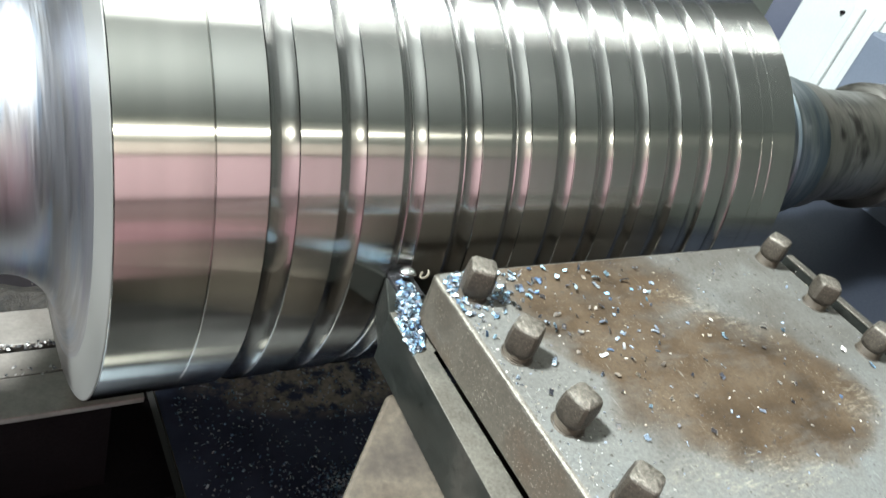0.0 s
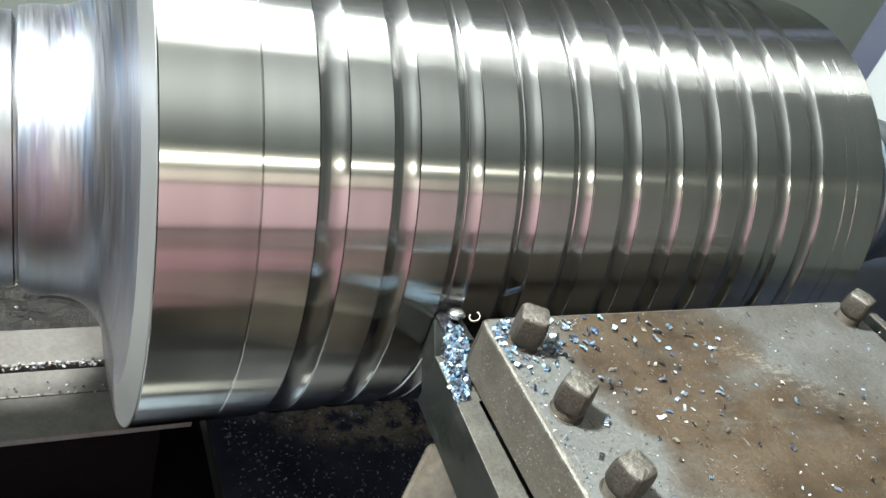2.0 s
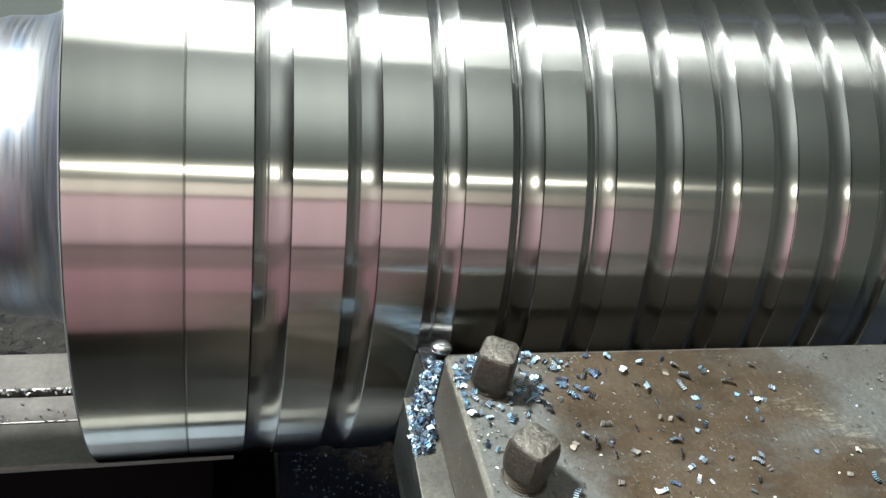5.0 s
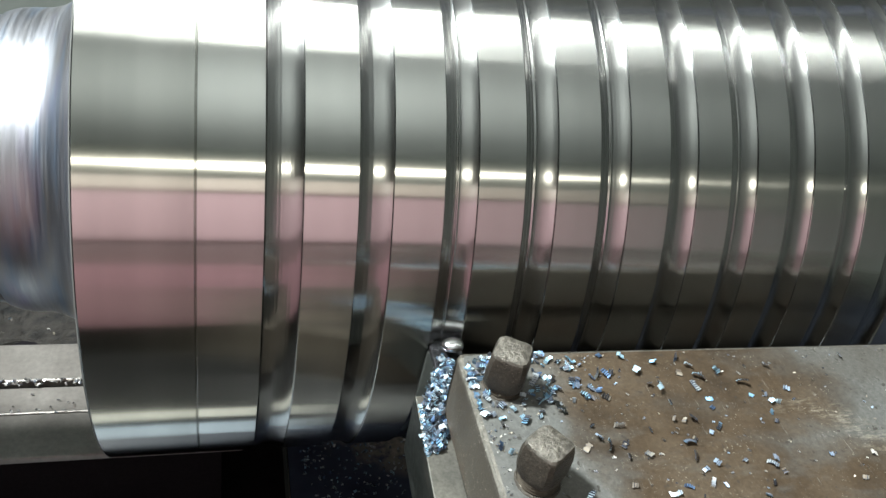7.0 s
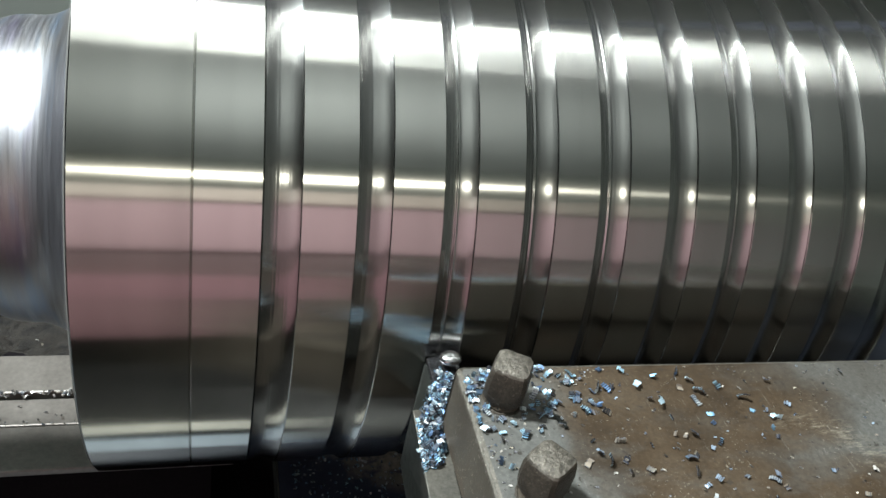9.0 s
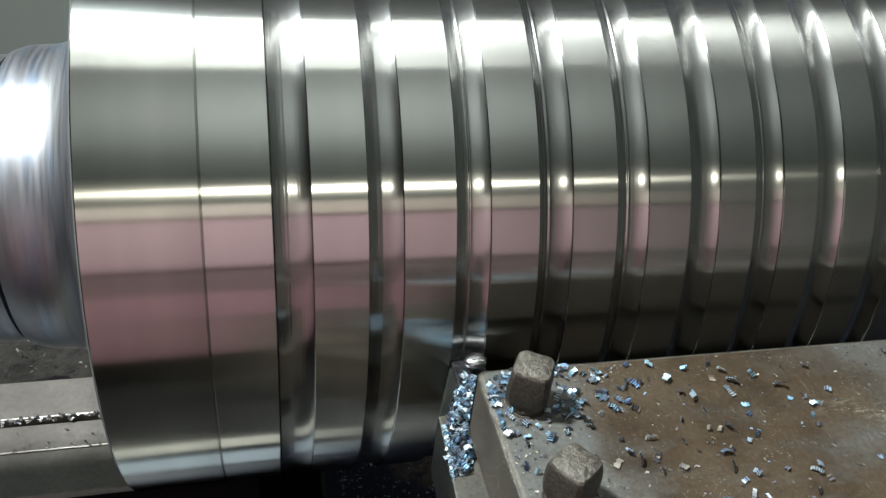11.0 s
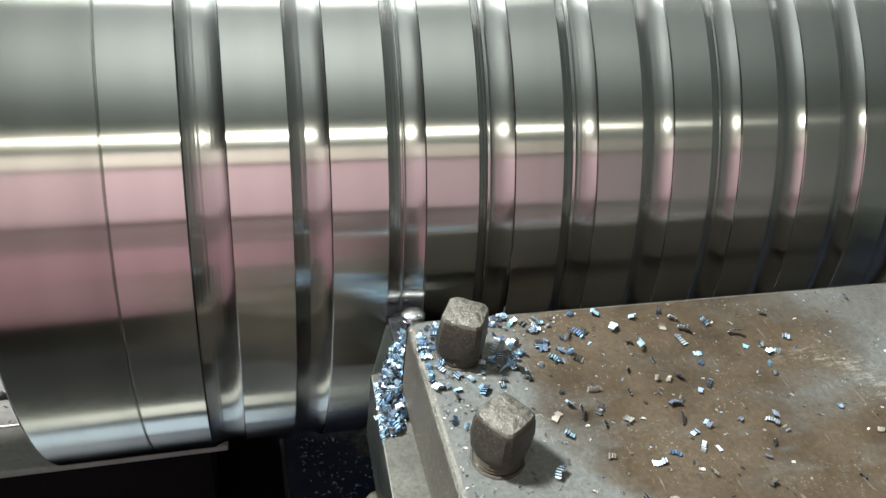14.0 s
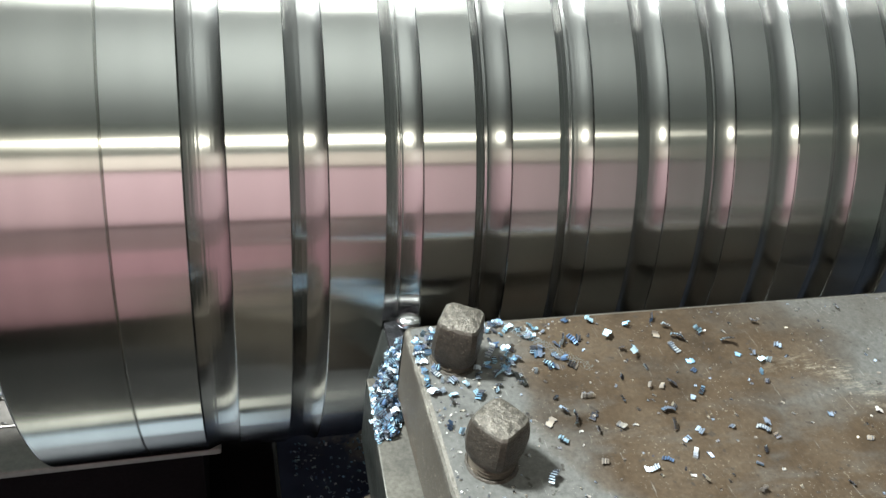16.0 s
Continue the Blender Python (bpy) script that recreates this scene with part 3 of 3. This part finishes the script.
tagged(part("swarf_heap", bm, SWARF_BED), "dark packed heap of swarf behind the bed ways", "swarf", kind="stuff")
tray = new("chip_tray")
tagged(tray, "dark oily chip tray under the roll, strewn with bright chips", "chip tray")
part("tray_floor", box(0.1500, 2.2, -0.21, 0.6, -0.503, -0.498), TRAY, tray)
# front part kept grey only for the reflection in the roll's lower side
part("tray_front", box(0.1500, 2.2, -0.6, -0.212, -0.503, -0.498), DULL, tray, "grey front of the tray, added for the lower roll to reflect")
part("tray_edge", box(0.1486, 0.1494, -0.4, 0.4, -0.501, -0.4955), ARRIS, tray, "thin rubbed steel edge")

# ---- behind ----
cab = new("machine_cabinet")
tagged(cab, "white painted machine cabinet beyond the tailstock", "cabinet")
part("panel", box(1.50, 1.9, 0.20, 0.493, -0.9, 0.42, 0.004), OFF_WHITE, cab)
part("cover_strip", box(1.488, 1.499, 0.350, 0.372, -0.9, 0.10, 0.003), OFF_WHITE, cab)
part("cover_strip", box(1.488, 1.499, 0.300, 0.322, -0.9, 0.10, 0.003), OFF_WHITE, cab)
bm = bmesh.new()
bmesh.ops.create_cone(bm, cap_ends=True, segments=20, radius1=0.0042, radius2=0.0035, depth=0.008, matrix=pose(1.496, 0.3926, 0.0729, 0, -90))
part("screw", bm, BLACK, cab, "small dark screw head")
tagged(part("steel_column", box(1.52, 1.62, 0.496, 0.572, -1.15, 3.2, 0.004), SLATE), "dark slate-blue painted steel column", "column")
tail = new("tailstock")
tagged(tail, "blue-grey painted tailstock body standing on the bed", "tailstock")
part("body", box(1.46, 2.1, -0.30, 0.296, -0.9, 0.079, 0.008), BLUE_GREY, tail)
part("quill", turned([(1.38, 0.05), (1.38, 0.11), (1.39, 0.12), (1.5, 0.12), (1.5, 0.05)], 64), NAVY, tail)
guard = new("bed_guard")
tagged(guard, "dark navy painted guard over the bed beside the tool post", "guard")
part("top_sheet", box(0.62, 1.44, -0.9, 0.3, -0.215, -0.20, 0.004), NAVY, guard)
part("side_sheet", box(0.60, 0.618, -0.9, 0.3, -0.45, -0.20, 0.004), NAVY, guard)

# the operator's side: unseen coloured panels added for bands of reflection on the roll
scr = new("reflection_panels")
tagged(scr, "unseen pink panels behind the operator's place, added for the roll to reflect", "splash guard")
part("upper_sheet", box(-1.2, 0.75, -1.34, -1.32, 0.205, 0.60), PINK, scr)
part("lower_sheet", box(-1.2, 0.75, -1.34, -1.32, -0.53, 0.01), PINK_SHADED, scr, "lower sheet in a shaded copy of the pink")
part("beam", box(-1.2, 0.75, -1.36, -1.342, -0.05, 0.25), MAROON, scr, "maroon strip added for the dark band in the roll's reflection")
part("top_rail", box(-1.2, 0.75, -1.34, -1.30, 0.603, 0.72, 0.004), TAN, scr, "tan strip added for the warm glow in the roll's reflection")
# unseen reflector sheets, added so that the roll's underside shows pale bands
drip = new("reflector_sheet")
tagged(drip, "unseen pale sheet below the front of the roll, added for its underside to reflect", "drip tray")
part("sheet", box(-1.0, 0.14, -0.285, -0.190, -0.565, -0.56), PALE, drip)
part("rear_sheet", box(-1.0, 0.14, -0.188, 0.008, -0.566, -0.561), NAVY, drip, "dark navy rear part, added for the dark end of the reflection")
part("front_lip", box(-1.0, 0.14, -0.39, -0.325, -0.58, -0.553, 0.004), CREAM, drip, "cream strip added for the yellowish band of the reflection")



# ---- chips ----
def chip_mesh(bm, m, rnd, size=1.0):
    """A short flake of three to six saw-tooth ribs, slightly curled."""
    ribs = rnd.randint(3, 6)
    pitch, width = rnd.uniform(0.00085, 0.00120) * size, rnd.uniform(0.0020, 0.0033) * size
    length = ribs * pitch
    curl, lift = rnd.uniform(0.3, 1.5), rnd.uniform(0.00045, 0.0008) * size
    r = length / curl
    rows = []
    for k in range(ribs):
        skew = 0.0004 * size * rnd.uniform(-1, 1)
        w = width * rnd.uniform(0.78, 1.12)
        for f, h in ((0.0, 0.0), (0.52 + rnd.uniform(-0.1, 0.1), lift * rnd.uniform(0.7, 1.2))):
            a = curl * ((k + f) / ribs - 0.5)
            x, z = (r + h) * math.sin(a), (r + h) * math.cos(a) - r * math.cos(curl / 2)
            rows.append([bm.verts.new(m @ Vector((x, q * w / 2 + skew, z))) for q in (-1, 1)])
    t = m.to_3x3() @ Vector((0, 0, 0.00035 * size))
    low = [[bm.verts.new(v.co - t) for v in row] for row in rows]
    for i in range(len(rows) - 1):
        a, b, c, d = rows[i], rows[i + 1], low[i], low[i + 1]
        # every other rib face is dark: the ribs' shade put into the colour
        bm.faces.new((a[0], a[1], b[1], b[0])).material_index = i % 2
        bm.faces.new((c[0], d[0], d[1], c[1])).material_index = i % 2
        bm.faces.new((a[0], b[0], d[0], c[0])).material_index = 1
        bm.faces.new((a[1], c[1], d[1], b[1])).material_index = 1
    bm.faces.new((rows[0][0], low[0][0], low[0][1], rows[0][1]))
    bm.faces.new((rows[-1][0], rows[-1][1], low[-1][1], low[-1][0])).material_index = 1


CHIP_RND = random.Random(11)
CHIPS = {}
for key, mat in (("blue", BLUE_CHIP), ("straw", STRAW_CHIP)):
    CHIPS[key] = []
    for i in range(7):
        bm = bmesh.new()
        chip_mesh(bm, Matrix.Identity(4), CHIP_RND)
        CHIPS[key].append(mesh_of("metal_chip", bm, [mat, CHIP_SHADE]))

# plan places on the block's top, in millimetres (x, minus y)
NEAR_TOOL = [(222, 257), (227, 259), (232, 263), (230, 264), (244, 268), (248, 268), (252, 267), (218, 268), (220, 271), (221, 277), (214, 268), (210, 270),
             (231, 275), (233, 281), (238, 276), (242, 278), (244, 282), (266, 266), (278, 261), (296, 264), (290, 269), (299, 272), (262, 256), (251, 256),
             (189, 256), (188, 264), (199, 256), (191, 277), (187, 296), (184, 307), (188, 310), (291, 258), (310, 269), (298, 286), (296, 291), (294, 278),
             (273, 279), (270, 276), (275, 288), (185, 268), (194, 262), (190, 268)]
MIDDLE = [(272, 298), (278, 299), (282, 298), (243, 300), (257, 303), (230, 299), (230, 306), (224, 310), (233, 310), (242, 310), (240, 317), (251, 316),
          (278, 310), (273, 311), (288, 307), (294, 304), (274, 326), (281, 324), (297, 324), (309, 326), (313, 323), (312, 330), (303, 336), (298, 341),
          (262, 334), (254, 337), (237, 332), (216, 336), (272, 345), (280, 335), (274, 333), (329, 356), (344, 323), (367, 325), (352, 337), (341, 267),
          (392, 262), (320, 278), (322, 286), (329, 285), (331, 289), (334, 290)]
FAR = [(344, 282), (326, 296), (326, 302), (218, 290), (208, 290), (211, 285), (199, 292), (365, 340), (390, 356), (424, 344), (479, 303), (415, 280),
       (308, 365), (329, 371), (374, 384), (385, 388), (297, 379), (276, 378), (258, 379), (265, 396), (238, 399), (286, 406), (337, 400), (369, 401),
       (396, 430), (416, 405), (477, 389), (464, 371), (478, 349), (408, 339), (267, 357), (252, 354), (241, 351), (245, 367), (293, 353), (273, 320),
       (185, 341), (200, 355), (225, 388)]


def loose_chip(x, y, z, key, label):
    ob = new("metal_chip", CHIP_RND.choice(CHIPS[key]))
    ob.matrix_basis = pose(x, y, z, CHIP_RND.choice((0, 0, 180, 35, -40, 80)), CHIP_RND.uniform(-30, 30), CHIP_RND.uniform(0, 360))
    if y < -0.285:
        ob.scale = (0.85, 0.85, 0.85)
    low = min((ob.matrix_basis @ Vector(c)).z for c in ob.bound_box)
    ob.location.z += z - low
    return tagged(ob, label, "metal chip", "loose chips on the tool post")


for places, odds in ((NEAR_TOOL, 0.8), (MIDDLE, 0.35), (FAR, 0.3)):
    for x, y in places:
        blue = CHIP_RND.random() < odds
        loose_chip(x / 1000 + CHIP_RND.uniform(-0.0008, 0.0008), -y / 1000 + CHIP_RND.uniform(-0.0008, 0.0008), TOP, "blue" if blue else "straw",
                   "shiny blued curled steel chip lying on the block" if blue else "dull straw-coloured steel chip lying on the block")


def swarf(name, count, place, mat, label, seed, size=1.0):
    """Many chips as one object; place(rnd) gives each one's pose."""
    rnd = random.Random(seed)
    bm = bmesh.new()
    for i in range(count):
        chip_mesh(bm, place(rnd), rnd, size * rnd.uniform(0.7, 1.2))
    me = bpy.data.meshes.new(name)
    bm.to_mesh(me)
    bm.free()
    me.materials.append(mat)
    me.materials.append(CHIP_SHADE)
    return tagged(new(name, me), label, "swarf", kind="stuff")


def on_tool(rnd):
    k = rnd.random()
    y = -0.2140 - 0.0595 * k
    half = 0.0072 * math.sin(math.pi * k ** 0.9) + 0.0030
    c = 0.1893 - 0.0205 * k
    u = rnd.uniform(-1, 1)
    z = 0.0125 + rnd.random() * 0.0105 * (1 - u * u) * (0.15 + math.sin(math.pi * min(1, k * 0.9 + 0.05)))
    return pose(c + half * u, y, z, rnd.uniform(-70, 70), rnd.uniform(-70, 70), rnd.uniform(0, 360))


swarf("chip_pile", 620, on_tool, BLUE_CHIP, "heap of shiny blued steel chips on the tool", 3, 0.82)


def round_bolt(rnd):
    a, d = rnd.uniform(0, 6.28), 0.011 + 0.022 * rnd.random() ** 1.4
    x, y = 0.2000 + d * math.cos(a) * 1.25, -0.2700 + d * math.sin(a) * 0.75
    return pose(max(0.1805, x), min(-0.253, y), TOP + 0.001, rnd.uniform(-35, 35), rnd.uniform(-35, 35), rnd.uniform(0, 360))


swarf("chip_drift", 125, round_bolt, BLUE_CHIP, "drift of small blued chips round the first bolt", 4, 0.75)
swarf("swarf_crumbs", 480, lambda r: pose(0.182 + 0.33 * r.random() ** 1.6, -0.254 - 0.2 * r.random() ** 1.3, TOP + 0.0002, r.uniform(-10, 10), r.uniform(-10, 10), r.uniform(0, 360)),
      STRAW_CHIP, "fine crumbs of swarf scattered over the block", 5, 0.32)
swarf("edge_crumbs", 220, lambda r: pose(0.1808 + 0.03 * r.random() ** 2, -0.252 - 0.17 * r.random(), TOP + 0.0001, r.uniform(-30, 30), r.uniform(-30, 30), r.uniform(0, 360)),
      SILVER_CHIP, "gritty bright crumbs along the block's edge", 12, 0.20)
swarf("tray_chips", 2400, lambda r: pose(0.165 + 0.42 * r.random(), -0.18 + 0.42 * r.random(), -0.4965, r.uniform(-40, 40), r.uniform(-40, 40), r.uniform(0, 360)),
      BLUE_CHIP, "bright chips lying in the dark tray", 6, 0.8)
swarf("tray_heap", 500, lambda r: pose(0.345 + 0.022 * r.gauss(0, 1), -0.062 + 0.018 * r.gauss(0, 1), -0.494 + 0.012 * r.random(), r.uniform(-60, 60), r.uniform(-60, 60), r.uniform(0, 360)),
      BLUE_CHIP, "small heap of bright chips in the tray", 10, 1.1)
swarf("slot_chips", 420, lambda r: pose(-0.34 + 0.5 * r.random(), 0.0945 + r.uniform(-0.0035, 0.004), -0.3185 + 0.001 * r.random(), r.uniform(-50, 50), r.uniform(-50, 50), r.uniform(0, 360)),
      SILVER_CHIP, "bright chips caught in the slot between the ways", 7, 0.85)
swarf("way_chips", 110, lambda r: pose(-0.34 + 0.42 * r.random(), 0.056 + r.uniform(-0.004, 0.028) * r.random(), -0.3192, r.uniform(-20, 20), r.uniform(-20, 20), r.uniform(0, 360)),
      SILVER_CHIP, "small chips along the joint of the ways", 8, 0.6)
swarf("heap_chips", 220, lambda r: pose(-0.5 + 0.6 * r.random(), 0.165 + 0.2 * r.random(), -0.325, r.uniform(-60, 60), r.uniform(-60, 60), r.uniform(0, 360)),
      STRAW_CHIP, "dull chips on the heap behind the ways", 9, 0.8)

# a kinked sliver of swarf between the bolts
bm = bmesh.new()
prev = None
for k, (x, y, h) in enumerate(((0.2160, -0.2835, 0.0012), (0.2172, -0.2855, 0.0024), (0.2180, -0.2875, 0.0010), (0.2192, -0.2890, 0.0022), (0.2198, -0.2915, 0.0010))):
    ring = [bm.verts.new((x + dx, y + dy, TOP + h + dz)) for dx, dy, dz in ((-0.0009, 0, -0.0004), (0.0009, 0.0002, -0.0004), (0.0008, 0.0002, 0.0004), (-0.0008, 0, 0.0004))]
    if prev:
        for i in range(4):
            bm.faces.new((prev[i], prev[(i + 1) % 4], ring[(i + 1) % 4], ring[i]))
    else:
        bm.faces.new(ring)
    prev = ring
bm.faces.new(prev[::-1])
tagged(part("swarf_sliver", bm, SHANK), "dark kinked sliver of swarf on the block", "metal chip")

# chips that spring from the cut: start time, landing place, height of the arc
FLIGHTS = [(1.85, (0.238, -0.282, TOP + 0.001), 0.04), (12.85, (0.12, -0.28, -0.49), 0.04), (14.85, (0.11, -0.29, -0.49), 0.05), (3.3, (0.10, -0.30, -0.49), 0.03), (6.85, (0.13, -0.26, -0.49), 0.02), (8.8, (0.11, -0.29, -0.49), 0.03), (9.1, (0.262, -0.292, TOP + 0.001), 0.05),
           (11.65, (0.206, -0.30, TOP + 0.001), 0.06), (12.3, (0.225, -0.32, TOP + 0.001), 0.05), (13.6, (0.12, -0.27, -0.49), 0.03), (15.85, (0.236, -0.27, TOP + 0.001), 0.05)]
FLIGHTS += [(0.15, (0.13, -0.27, -0.49), 0.03), (2.05, (0.12, -0.26, -0.49), 0.03)]


def curl_mesh():
    """A thin ribbon rolled into three quarters of a turn, ribbed on its outside."""
    bm = bmesh.new()
    rings = []
    for i in range(25):
        a = 1.55 * math.pi * i / 24
        r, w = 0.0033 + 0.0006 * i / 24, 0.0008
        o = r + 0.0004 * (i % 2)
        c, q = math.cos(a), math.sin(a)
        rings.append([bm.verts.new((k * c, y, k * q)) for k, y in ((r - 0.0003, -w), (r - 0.0003, w), (o, w), (o, -w))])
    for a, b in zip(rings, rings[1:]):
        for i in range(4):
            bm.faces.new((a[i], a[(i + 1) % 4], b[(i + 1) % 4], b[i]))
    bm.faces.new(rings[0])
    bm.faces.new(rings[-1][::-1])
    return mesh_of("metal_chip", bm, STRAW_CHIP)


CURL = curl_mesh()
flyers = []
for t0, end, rise in FLIGHTS:
    ob = new("flying_chip", CURL if t0 in (0.15, 2.05) else CHIP_RND.choice(CHIPS["blue"]))
    tagged(ob, "blued steel chip springing off the cutting edge", "metal chip", "chips springing from the cut")
    flyers.append(ob)


def motions():
    # 50 turns a minute, the front going down on to the tool
    walk(roll, [(0.2 * i, pose(0, 0, 0, 60 * i)) for i in range(81)])
    for k, (ob, (t0, end, rise)) in enumerate(zip(flyers, FLIGHTS)):
        start = Vector((0.184 + 0.001 * (k % 4), -0.214, 0.0165))
        end = Vector(end)
        rows = [(0.0, pose(*start, 20 * k, 10, 40 * k)), (t0, pose(*start, 20 * k, 10, 40 * k))]
        if ob.data == CURL:
            # it rolls up beside the insert before it breaks away
            low, start = Vector((0.182, -0.240, 0.0125)), Vector((0.2035, -0.2115, 0.0205))
            rows = [(0.0, pose(*(low if t0 > 1 else start), 20 * k, 10, 40 * k))]
            if t0 > 1:
                rows += [(t0 - 0.25, pose(*low, 20 * k, 10, 40 * k)), (t0 - 0.1, pose(*start, 20 * k, 10, 40 * k))]
            rows.append((t0, pose(*start, 20 * k, 10, 40 * k)))
        for i in range(1, 7):
            a = i / 6
            p = start.lerp(end, a)
            p.z += 4 * rise * a * (1 - a)
            rows.append((t0 + 0.05 * i + 0.05, pose(*p, 20 * k + 60 * i, 10 + 25 * i, 40 * k + 30 * i)))
        rows.append((16.0, rows[-1][1]))
        walk(ob, [r for r in rows if r[0] <= 16.0])


motions()
